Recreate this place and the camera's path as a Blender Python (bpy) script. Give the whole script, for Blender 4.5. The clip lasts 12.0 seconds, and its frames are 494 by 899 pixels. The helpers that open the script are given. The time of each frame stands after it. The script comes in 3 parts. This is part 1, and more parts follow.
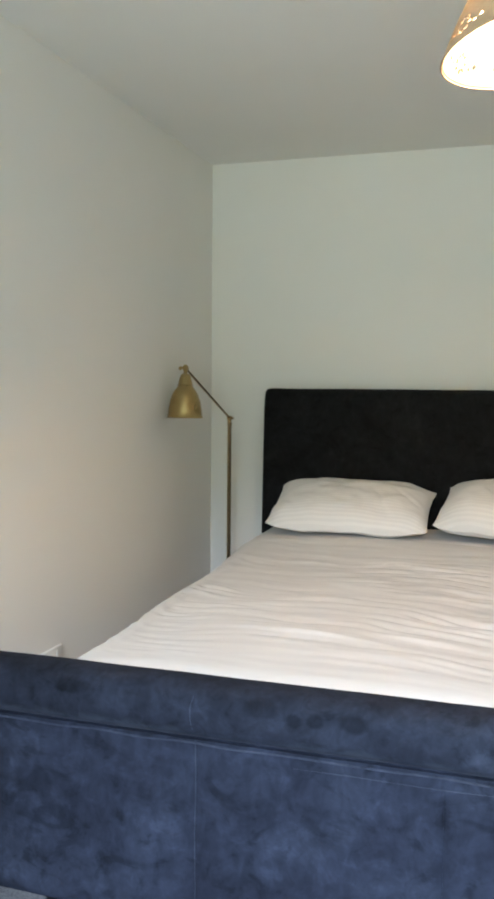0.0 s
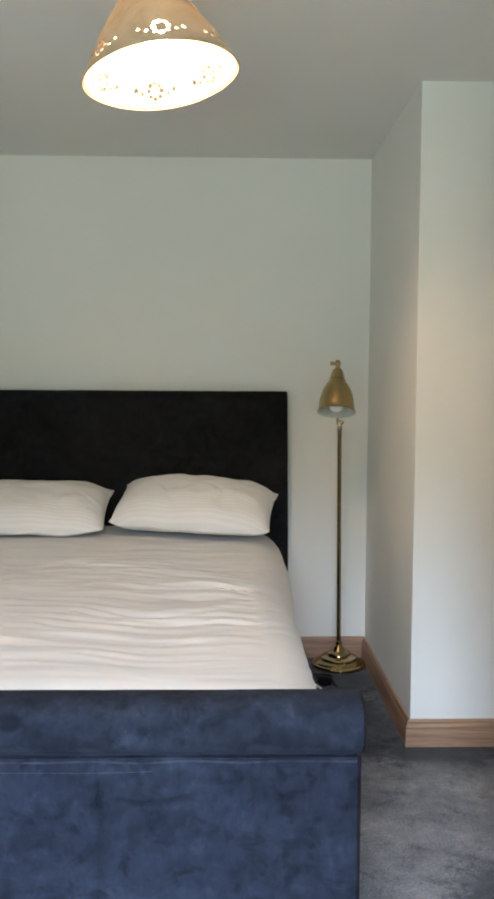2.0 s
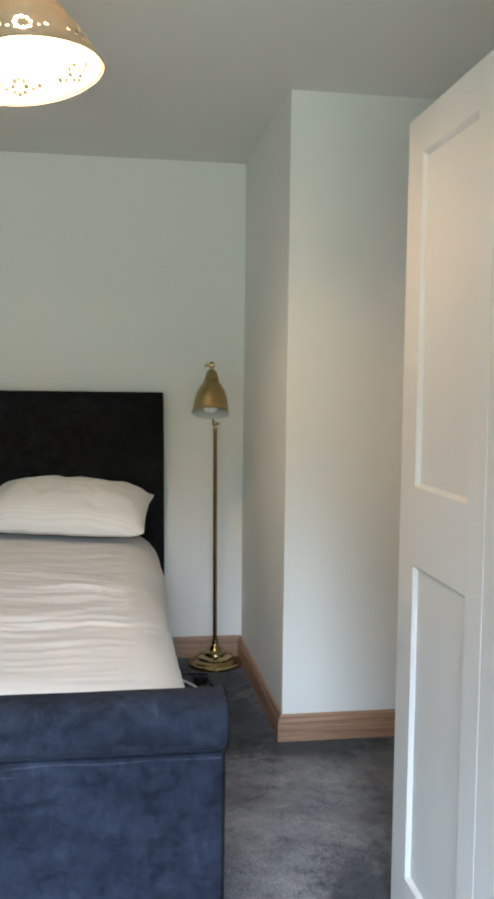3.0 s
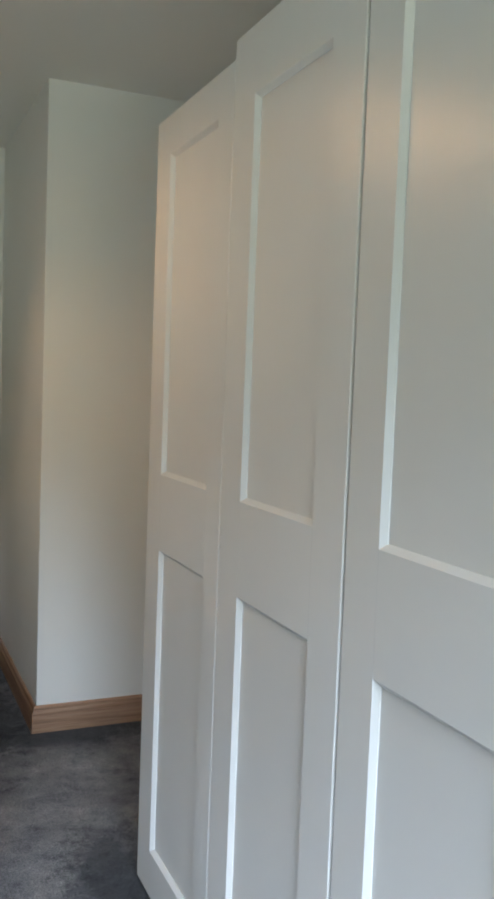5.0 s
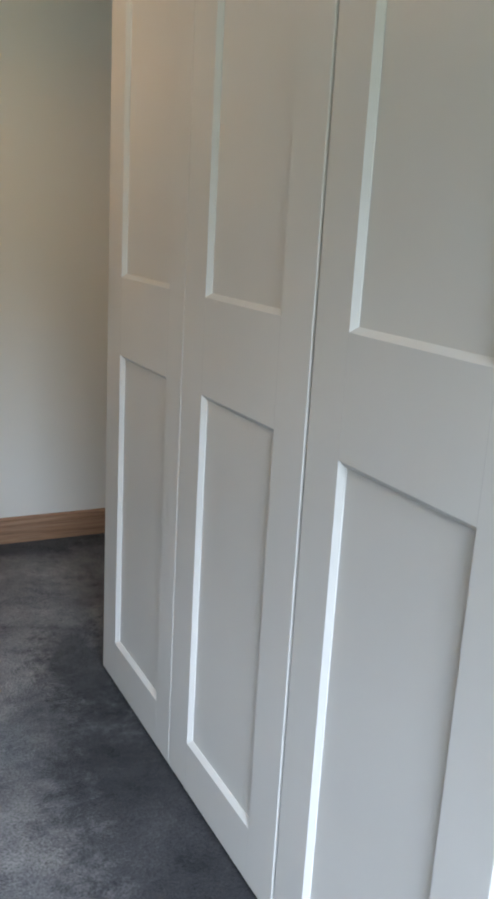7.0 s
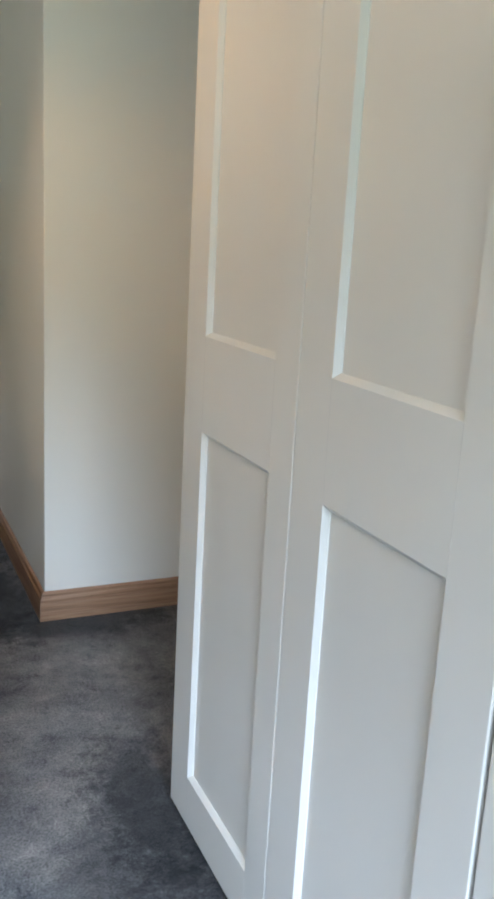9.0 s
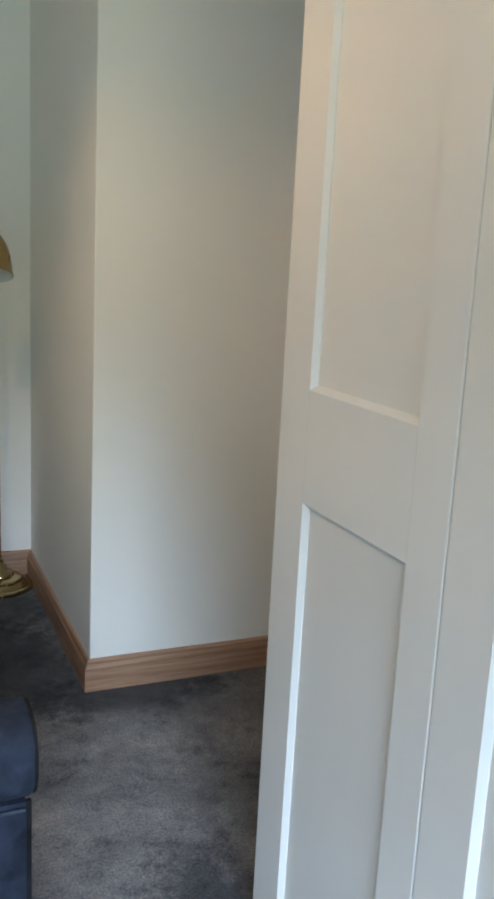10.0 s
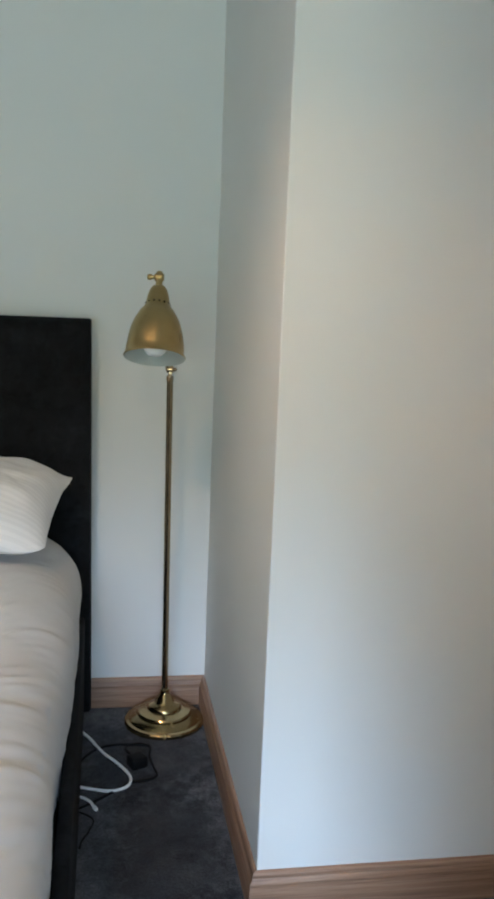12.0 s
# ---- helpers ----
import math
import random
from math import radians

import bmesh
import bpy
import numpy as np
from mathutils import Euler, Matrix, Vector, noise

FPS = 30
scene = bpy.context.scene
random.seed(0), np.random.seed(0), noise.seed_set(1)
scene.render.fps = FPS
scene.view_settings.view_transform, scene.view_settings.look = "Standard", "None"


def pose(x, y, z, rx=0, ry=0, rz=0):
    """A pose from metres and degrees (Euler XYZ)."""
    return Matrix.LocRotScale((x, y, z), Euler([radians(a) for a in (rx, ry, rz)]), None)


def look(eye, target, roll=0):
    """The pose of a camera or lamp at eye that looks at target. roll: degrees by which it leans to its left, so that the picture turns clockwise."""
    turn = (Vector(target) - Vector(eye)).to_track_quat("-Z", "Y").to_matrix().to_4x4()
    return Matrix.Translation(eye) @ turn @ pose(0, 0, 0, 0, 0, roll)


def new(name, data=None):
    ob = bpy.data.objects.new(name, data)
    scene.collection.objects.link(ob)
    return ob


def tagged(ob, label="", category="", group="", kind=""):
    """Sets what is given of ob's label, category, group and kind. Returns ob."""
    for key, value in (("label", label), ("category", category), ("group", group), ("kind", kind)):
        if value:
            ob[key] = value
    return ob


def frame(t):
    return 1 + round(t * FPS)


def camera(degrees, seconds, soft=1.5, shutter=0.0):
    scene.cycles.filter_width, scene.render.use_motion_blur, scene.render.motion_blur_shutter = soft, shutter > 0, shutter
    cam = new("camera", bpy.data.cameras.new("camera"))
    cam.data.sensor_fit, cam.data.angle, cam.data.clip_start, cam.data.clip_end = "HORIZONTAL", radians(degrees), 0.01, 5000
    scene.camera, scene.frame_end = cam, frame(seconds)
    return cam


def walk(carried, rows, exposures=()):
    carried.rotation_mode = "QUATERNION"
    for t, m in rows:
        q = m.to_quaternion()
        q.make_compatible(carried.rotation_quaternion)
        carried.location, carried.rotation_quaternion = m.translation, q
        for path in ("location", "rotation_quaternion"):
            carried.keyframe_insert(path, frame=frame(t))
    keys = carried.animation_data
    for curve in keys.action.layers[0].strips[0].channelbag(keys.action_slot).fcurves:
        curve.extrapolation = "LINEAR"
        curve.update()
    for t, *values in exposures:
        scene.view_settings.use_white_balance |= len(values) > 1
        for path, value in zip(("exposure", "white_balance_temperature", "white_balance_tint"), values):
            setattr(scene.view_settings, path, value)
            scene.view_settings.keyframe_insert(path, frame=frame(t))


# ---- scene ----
cam = camera(31.6, 12.0, soft=3.4)
PATH = [
    (0, (0.176, -0.037, 1.313), (-0.434, 1.862, 1.168), 0.5),
    (0.5, (0.215, -0.065, 1.324), (-0.199, 1.886, 1.176), 0.6),
    (1, (0.25, -0.072, 1.327), (0.013, 1.909, 1.181), 0.6),
    (1.5, (0.288, -0.088, 1.328), (0.211, 1.905, 1.184), 0.4),
    (2, (0.315, -0.104, 1.329), (0.363, 1.89, 1.183), 0.3),
    (2.5, (0.338, -0.11, 1.327), (0.513, 1.877, 1.182), 0.2),
    (3, (0.364, -0.126, 1.331), (0.67, 1.846, 1.189), 0.7),
    (3.5, (0.378, -0.14, 1.339), (0.803, 1.809, 1.196), 1.1),
    (5.3, (0.414, -0.21, 1.317), (1.261, 1.595, 1.17), 2.1),
    (5.5, (0.421, -0.213, 1.31), (1.288, 1.583, 1.155), 2.0),
    (6, (0.42, -0.224, 1.282), (1.328, 1.538, 1.016), 2.1),
    (6.5, (0.415, -0.228, 1.253), (1.321, 1.505, 0.836), 2.5),
    (7, (0.386, -0.193, 1.243), (1.274, 1.528, 0.741), 3.2),
    (7.2, (0.381, -0.184, 1.248), (1.26, 1.537, 0.732), 3.2),
    (8.8, (0.44, 0.227, 1.286), (1.284, 1.975, 0.803), 3.4),
    (9, (0.452, 0.276, 1.288), (1.264, 2.042, 0.82), 3.1),
    (9.5, (0.455, 0.444, 1.285), (1.239, 2.229, 0.84), 2.8),
    (10, (0.426, 0.606, 1.295), (1.208, 2.399, 0.88), 2.9),
    (10.5, (0.471, 0.753, 1.294), (1.223, 2.566, 0.913), 2.9),
    (11, (0.582, 0.915, 1.311), (1.147, 2.8, 0.956), 2.4),
    (11.5, (0.632, 1.058, 1.335), (1.055, 2.98, 0.977), 2.0),
    (12, (0.643, 1.272, 1.353), (0.97, 3.219, 1.034), 2.3),
]
# the film's own automatic exposure and white balance
EXPOSURES = [(0.0, 0.09, 6500, 12), (1.2, 0.0, 6500, 12), (2.0, -0.18, 6450, 12), (3.6, -0.33, 6350, 9), (5.3, -0.92, 6700, 12), (7.2, -1.04, 6850, 13),
             (8.8, -0.45, 6550, 11), (10.5, -0.38, 6020, 8), (12.0, -0.12, 5720, 9)]
walk(cam, [(t, look(eye, target, roll)) for t, eye, target, roll in PATH], EXPOSURES)

# world, window light, exposure
world = bpy.data.worlds.new("daylight")
scene.world = world
world.use_nodes = True
wn = world.node_tree.nodes
sky = wn.new("ShaderNodeTexSky")
sky.sky_type = "NISHITA"
sky.sun_disc = False
sky.sun_elevation = radians(42)
sky.sun_rotation = radians(20)
wn["Background"].inputs["Strength"].default_value = 0.06
world.node_tree.links.new(sky.outputs["Color"], wn["Background"].inputs["Color"])

sun_data = bpy.data.lights.new("sun", "SUN")
sun_data.energy = 2.2
sun_data.angle = radians(0.5)
sun_data.color = (1.0, 0.95, 0.87)
sun = new("sun", sun_data)
sun.matrix_world = look((4, 12, 11), (0, 0, 0))


def window_light(name, watts, color, z, height, tilt, spread):
    """Daylight that enters by the window's opening; tilt: degrees upwards."""
    d = bpy.data.lights.new(name, "AREA")
    d.shape, d.size, d.size_y = "RECTANGLE", 1.93, height
    d.energy, d.color, d.spread = watts, color, radians(spread)
    ob = new(name, d)
    ob.matrix_world = pose(0.025, -1.47, z, 90 + tilt, 0, 0)
    return ob


# sky over the hedge through the upper part, light from the garden through the lower
window_light("window_sky", 158.0, (0.655, 0.815, 1.0), 1.86, 0.44, -49, 80)
window_light("window_garden", 18.0, (0.83, 1.0, 0.79), 1.22, 0.78, 24, 90)


# ---- materials ----
class Mat:
    """A node material with short helpers."""

    def __init__(self, name, color=(0.8, 0.8, 0.8), rough=0.6, metal=0.0):
        self.m = bpy.data.materials.new(name)
        self.m.use_nodes = True
        self.n, self.l = self.m.node_tree.nodes, self.m.node_tree.links
        self.b = self.n["Principled BSDF"]
        self.b.inputs["Base Color"].default_value = (*color, 1)
        self.b.inputs["Roughness"].default_value = rough
        self.b.inputs["Metallic"].default_value = metal
        self.co = self.n.new("ShaderNodeTexCoord")

    def scaled(self, scale, source="Object"):
        mp = self.n.new("ShaderNodeMapping")
        mp.inputs["Scale"].default_value = scale if isinstance(scale, tuple) else (scale,) * 3
        self.l.new(self.co.outputs[source], mp.inputs["Vector"])
        return mp.outputs["Vector"]

    def noise(self, scale, detail=3, rough=0.5, distort=0.0):
        t = self.n.new("ShaderNodeTexNoise")
        t.inputs["Scale"].default_value = 1
        t.inputs["Detail"].default_value = detail
        t.inputs["Roughness"].default_value = rough
        t.inputs["Distortion"].default_value = distort
        self.l.new(self.scaled(scale), t.inputs["Vector"])
        return t.outputs["Fac"]

    def ramp(self, fac, stops):
        r = self.n.new("ShaderNodeValToRGB")
        e = r.color_ramp.elements
        while len(e) < len(stops):
            e.new(0.5)
        for el, (p, c) in zip(e, stops):
            el.position, el.color = p, (*c, 1) if isinstance(c, tuple) else (c, c, c, 1)
        self.l.new(fac, r.inputs["Fac"])
        return r.outputs["Color"]

    def mix(self, a, b, fac=0.5, mode="MIX"):
        x = self.n.new("ShaderNodeMix")
        x.data_type, x.blend_type = "RGBA", mode
        for sock, v in ((x.inputs["Factor"], fac), (x.inputs["A"], a), (x.inputs["B"], b)):
            if isinstance(v, (int, float)):
                sock.default_value = v
            elif isinstance(v, tuple):
                sock.default_value = (*v, 1)
            else:
                self.l.new(v, sock)
        return x.outputs["Result"]

    def color(self, sock):
        self.l.new(sock, self.b.inputs["Base Color"])
        return self

    def rough(self, sock):
        self.l.new(sock, self.b.inputs["Roughness"])
        return self

    def bump(self, *layers):
        """Layers of (fac, strength, distance), stacked."""
        last = None
        for fac, strength, distance in layers:
            bp = self.n.new("ShaderNodeBump")
            bp.inputs["Strength"].default_value = strength
            bp.inputs["Distance"].default_value = distance
            self.l.new(fac, bp.inputs["Height"])
            if last:
                self.l.new(last, bp.inputs["Normal"])
            last = bp.outputs["Normal"]
        self.l.new(last, self.b.inputs["Normal"])
        return self


def paint(name, color, rough, patch=0.03):
    m = Mat(name, color, rough)
    big = m.noise(1.3, 3)
    c = tuple(v * (1 - patch) for v in color)
    m.color(m.ramp(big, [(0.3, c), (0.7, color)]))
    m.rough(m.ramp(m.noise(7, 3), [(0.3, rough - 0.06), (0.7, rough + 0.06)]))
    m.bump((m.noise(5, 2), 0.12, 0.006), (m.noise(420, 2), 0.18, 0.0006))
    return m.m


WALL = paint("wall_paint", (0.83, 0.82, 0.79), 0.75)
CEIL = paint("ceiling_paint", (0.80, 0.79, 0.76), 0.85)


def wardrobe_paint():
    m = Mat("satin_foil", (0.72, 0.71, 0.69), 0.42)
    m.color(m.ramp(m.noise(2.2, 3), [(0.35, (0.70, 0.69, 0.67)), (0.7, (0.74, 0.73, 0.71))]))
    m.rough(m.ramp(m.noise(11, 4), [(0.3, 0.30), (0.75, 0.38)]))
    m.bump((m.noise(650, 2), 0.1, 0.0004), (m.noise(3, 2), 0.05, 0.003))
    m.b.inputs["Specular IOR Level"].default_value = 0.5
    return m.m


SATIN = wardrobe_paint()
JOINT = Mat("joint_filler", (0.62, 0.61, 0.60), 0.5).m


# brushed pile, dark patches also painted shade: x, y, half width, half depth, tone
DARK_PILE_AND_SHADE, PALE_PILE = (0.29, 0.30, 0.33), (1.46, 1.43, 1.39)
PILE_SHADE_PATCHES = ((0.84, 2.42, 0.34, 0.62, PALE_PILE), (1.10, 2.99, 0.34, 0.13, DARK_PILE_AND_SHADE), (0.83, 3.25, 0.17, 0.40, DARK_PILE_AND_SHADE), (1.03, 1.98, 0.12, 0.28, DARK_PILE_AND_SHADE),
                   (1.00, 1.20, 0.21, 0.75, DARK_PILE_AND_SHADE), (0.78, 3.74, 0.26, 0.26, DARK_PILE_AND_SHADE))


def carpet():
    m = Mat("crushed_pile_carpet", (0.06, 0.06, 0.07), 0.95)
    big = m.noise(2.3, 6, 0.66, 0.3)
    mid = m.noise(7.5, 11, 0.84, 0.2)
    fine = m.noise(170, 4, 0.8)
    tone = m.ramp(big, [(0.36, (0.070, 0.070, 0.077)), (0.50, (0.114, 0.113, 0.119)), (0.62, (0.160, 0.157, 0.160))])
    brushed = m.ramp(mid, [(0.37, (0.34, 0.35, 0.39)), (0.45, (0.80, 0.80, 0.83)), (0.54, (1.04, 1.03, 1.03)), (0.66, (1.34, 1.32, 1.30))])
    tuft = m.ramp(fine, [(0.37, 0.35), (0.5, 0.97), (0.64, 1.6)])
    c = m.mix(m.mix(tone, brushed, 1.0, "MULTIPLY"), tuft, 0.75, "MULTIPLY")
    # dark tones mix pile lie with shade painted at wall and wardrobe feet
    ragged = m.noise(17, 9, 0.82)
    for x, y, rx, ry, tone in PILE_SHADE_PATCHES:
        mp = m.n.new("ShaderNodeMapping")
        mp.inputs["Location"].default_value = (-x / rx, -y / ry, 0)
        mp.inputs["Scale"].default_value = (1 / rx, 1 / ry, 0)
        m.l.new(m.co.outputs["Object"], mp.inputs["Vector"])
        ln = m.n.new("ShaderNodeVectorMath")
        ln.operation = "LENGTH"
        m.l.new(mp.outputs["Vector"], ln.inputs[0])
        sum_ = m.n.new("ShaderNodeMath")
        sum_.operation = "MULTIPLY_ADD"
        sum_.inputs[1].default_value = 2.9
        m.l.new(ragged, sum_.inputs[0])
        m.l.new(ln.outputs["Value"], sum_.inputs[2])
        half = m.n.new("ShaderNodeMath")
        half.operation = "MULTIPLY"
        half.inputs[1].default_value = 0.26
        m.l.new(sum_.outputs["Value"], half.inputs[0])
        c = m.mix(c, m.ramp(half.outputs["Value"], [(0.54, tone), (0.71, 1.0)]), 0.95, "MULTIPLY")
    m.color(c)
    m.bump((fine, 0.5, 0.006))
    m.b.inputs["Sheen Weight"].default_value = 0.1
    m.b.inputs["Sheen Roughness"].default_value = 0.5
    m.b.inputs["Specular IOR Level"].default_value = 0.1
    return m.m


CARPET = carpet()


def oak():
    m = Mat("stained_oak", (0.3, 0.17, 0.1), 0.45)
    grain = m.noise((2.2, 60, 60), 5, 0.62, 0.5)
    pore = m.noise((9, 300, 300), 3, 0.6)
    c = m.ramp(grain, [(0.28, (0.20, 0.105, 0.062)), (0.5, (0.32, 0.185, 0.115)), (0.74, (0.44, 0.275, 0.18))])
    m.color(m.mix(c, m.ramp(pore, [(0.35, 0.6), (0.55, 1.0)]), 0.6, "MULTIPLY"))
    m.rough(m.ramp(grain, [(0.3, 0.5), (0.7, 0.38)]))
    m.bump((pore, 0.25, 0.0012), (grain, 0.15, 0.002))
    return m.m


OAK = oak()


def velvet(name, dark, mid, pale, sheen, marks=(), seam_z=None):
    """Crushed pile: broad swathes, brushed patches with ragged rims, small dabs; marks: x, z, half width, half height
    of hand marks and dark patches;
    seam_z: the height of a puckered seam whose caught light is painted pale."""
    m = Mat(name, mid, 0.85)
    big = m.noise((2.6, 2.6, 3.4), 4, 0.6, 0.8)
    swirl = m.noise((7, 7, 9), 7, 0.66, 1.1)
    dab = m.noise((15, 15, 19), 5, 0.62, 0.5)
    stroke = m.noise((34, 34, 20), 4, 0.6, 0.6)
    c = m.ramp(big, [(0.34, dark), (0.50, mid), (0.66, pale)])
    c = m.mix(c, m.ramp(swirl, [(0.36, 0.55), (0.44, 0.90), (0.56, 1.06), (0.66, 1.35)]), 0.9, "MULTIPLY")
    c = m.mix(c, m.ramp(dab, [(0.34, 0.50), (0.43, 0.92), (0.57, 1.03), (0.66, 1.35)]), 0.8, "MULTIPLY")
    c = m.mix(c, m.ramp(stroke, [(0.36, 0.75), (0.5, 1.0), (0.64, 1.25)]), 0.7, "MULTIPLY")
    for x, z, rx, rz in marks:
        mp = m.n.new("ShaderNodeMapping")
        mp.inputs["Location"].default_value = (-x / rx, 0, -z / rz)
        mp.inputs["Scale"].default_value = (1 / rx, 0, 1 / rz)
        m.l.new(m.co.outputs["Object"], mp.inputs["Vector"])
        ln = m.n.new("ShaderNodeVectorMath")
        ln.operation = "LENGTH"
        m.l.new(mp.outputs["Vector"], ln.inputs[0])
        rag = m.n.new("ShaderNodeMath")
        rag.operation = "MULTIPLY_ADD"
        rag.inputs[1].default_value = 0.7
        m.l.new(dab, rag.inputs[0])
        m.l.new(ln.outputs["Value"], rag.inputs[2])
        half = m.n.new("ShaderNodeMath")
        half.operation = "MULTIPLY"
        half.inputs[1].default_value = 0.5
        m.l.new(rag.outputs["Value"], half.inputs[0])
        c = m.mix(c, m.ramp(half.outputs["Value"], [(0.50, 0.42), (0.68, 1.0)]), 0.8, "MULTIPLY")
    # light caught by the seam's puckers, painted as a pale ragged band
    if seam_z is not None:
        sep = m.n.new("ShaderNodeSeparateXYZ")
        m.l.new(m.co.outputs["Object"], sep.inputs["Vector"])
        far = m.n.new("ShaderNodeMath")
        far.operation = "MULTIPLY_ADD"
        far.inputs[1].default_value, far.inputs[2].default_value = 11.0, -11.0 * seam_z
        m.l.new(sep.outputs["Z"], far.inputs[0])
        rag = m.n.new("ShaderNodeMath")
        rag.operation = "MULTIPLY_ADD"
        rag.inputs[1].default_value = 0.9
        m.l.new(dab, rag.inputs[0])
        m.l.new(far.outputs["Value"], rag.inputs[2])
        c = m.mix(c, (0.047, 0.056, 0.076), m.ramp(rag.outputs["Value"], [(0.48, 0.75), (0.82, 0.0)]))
    m.color(c)
    m.bump((swirl, 0.25, 0.008), (m.noise(900, 2), 0.25, 0.0006))
    m.b.inputs["Sheen Weight"].default_value = sheen
    m.b.inputs["Sheen Roughness"].default_value = 0.4
    m.b.inputs["Sheen Tint"].default_value = (*pale, 1)
    m.b.inputs["Specular IOR Level"].default_value = 0.12
    return m.m


# one large patch, darker towards the footboard's left end
NAVY = velvet("navy_crushed_velvet", (0.0108, 0.0132, 0.0225), (0.0156, 0.0195, 0.0325), (0.0225, 0.0280, 0.0450), 0.2,
              ((-1.16, 0.28, 0.22, 0.5),))
ROLL_NAVY = velvet("navy_velvet_hand_marks_seam_light", (0.0105, 0.0128, 0.0205), (0.0150, 0.0185, 0.0295), (0.0225, 0.0275, 0.0425), 0.2,
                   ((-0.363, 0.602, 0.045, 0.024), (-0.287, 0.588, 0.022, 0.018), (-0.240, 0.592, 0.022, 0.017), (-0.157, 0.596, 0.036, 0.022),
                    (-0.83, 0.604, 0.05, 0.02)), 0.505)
# paler navy for seams and piping: their highlight is put into the colour
SEAM = velvet("navy_seam_highlight", (0.022, 0.026, 0.040), (0.031, 0.037, 0.055), (0.044, 0.051, 0.072), 0.25)
BLACK_VELVET = velvet("charcoal_velvet", (0.0078, 0.0080, 0.0090), (0.0096, 0.0098, 0.0110), (0.0125, 0.0127, 0.0140), 0.02)


def cotton(name, color, stripes=False):
    m = Mat(name, color, 0.8)
    tone = tuple(v * 0.94 for v in color)
    c = m.ramp(m.noise(3, 3), [(0.3, tone), (0.7, color)])
    weave = m.noise(700, 2)
    layers = [(m.noise((4, 16, 16), 3, 0.5, 0.2), 0.12, 0.008), (weave, 0.2, 0.0005)]
    if stripes:
        w = m.n.new("ShaderNodeTexWave")
        w.wave_type, w.bands_direction = "BANDS", "Y"
        w.inputs["Scale"].default_value = 1
        w.inputs["Distortion"].default_value = 0.15
        m.l.new(m.scaled(20), w.inputs["Vector"])
        band = m.ramp(w.outputs["Fac"], [(0.45, 0.86), (0.55, 1.0)])
        c = m.mix(c, band, 0.45, "MULTIPLY")
        m.rough(m.ramp(w.outputs["Fac"], [(0.45, 0.55), (0.55, 0.85)]))
    m.color(c)
    m.bump(*layers)
    m.b.inputs["Sheen Weight"].default_value = 0.15
    m.b.inputs["Specular IOR Level"].default_value = 0.2
    return m.m


LINEN = cotton("cream_cotton", (0.63, 0.605, 0.58))
STRIPE = cotton("striped_pillow_cotton", (0.78, 0.76, 0.74), True)
TICKING = cotton("mattress_ticking", (0.6, 0.6, 0.6))


def brass(name, color, rough):
    m = Mat(name, color, rough, 1.0)
    m.color(m.ramp(m.noise(14, 4), [(0.3, tuple(v * 0.8 for v in color)), (0.65, color)]))
    m.rough(m.ramp(m.noise((30, 30, 8), 4), [(0.3, rough - 0.06), (0.7, rough + 0.08)]))
    m.bump((m.noise((500, 500, 60), 2), 0.06, 0.0003))
    return m.m


BRUSHED = brass("brushed_brass", (0.44, 0.325, 0.145), 0.32)
POLISHED = brass("polished_brass", (0.43, 0.325, 0.16), 0.2)
AGED = brass("aged_brass", (0.47, 0.36, 0.22), 0.19)
ENAMEL = Mat("white_enamel", (0.52, 0.54, 0.50), 0.4).m
FROST = Mat("frosted_bulb", (0.85, 0.85, 0.85), 0.3).m
PLASTIC_W = Mat("white_plastic", (0.8, 0.8, 0.78), 0.35).m
black = Mat("black_plastic", (0.004, 0.004, 0.005), 0.6)
black.b.inputs["Specular IOR Level"].default_value = 0.12
PLASTIC_K = black.m
GREY_RING = Mat("grey_plastic", (0.35, 0.36, 0.37), 0.5).m


def shade_ceramic():
    m = Mat("unglazed_porcelain", (0.62, 0.47, 0.34), 0.7)
    c = m.ramp(m.noise(9, 4, 0.6, 0.8), [(0.3, (0.42, 0.33, 0.235)), (0.5, (0.56, 0.45, 0.33)), (0.7, (0.62, 0.52, 0.39))])
    m.color(c)
    m.bump((m.noise(60, 3), 0.15, 0.002))
    tr = m.n.new("ShaderNodeBsdfTranslucent")
    tr.inputs["Color"].default_value = (0.86, 0.74, 0.54, 1)
    ms = m.n.new("ShaderNodeMixShader")
    ms.inputs["Fac"].default_value = 0.085
    m.l.new(m.b.outputs["BSDF"], ms.inputs[1])
    m.l.new(tr.outputs["BSDF"], ms.inputs[2])
    m.l.new(ms.outputs["Shader"], m.n["Material Output"].inputs["Surface"])
    return m.m


PORCELAIN = shade_ceramic()


def glow(name, color, strength):
    m = Mat(name, color, 0.4)
    m.b.inputs["Emission Color"].default_value = (*color, 1)
    m.b.inputs["Emission Strength"].default_value = strength
    return m.m


BULB_LIT = glow("lit_bulb", (1.0, 0.65, 0.36), 710.0)


def grass():
    m = Mat("lawn", (0.05, 0.1, 0.02), 0.9)
    m.color(m.ramp(m.noise(1.5, 5), [(0.3, (0.05, 0.10, 0.022)), (0.7, (0.10, 0.17, 0.04))]))
    m.bump((m.noise(40, 3), 0.5, 0.03))
    return m.m


LAWN = grass()
HEDGE = Mat("hedge_green", (0.04, 0.075, 0.02), 0.9).m


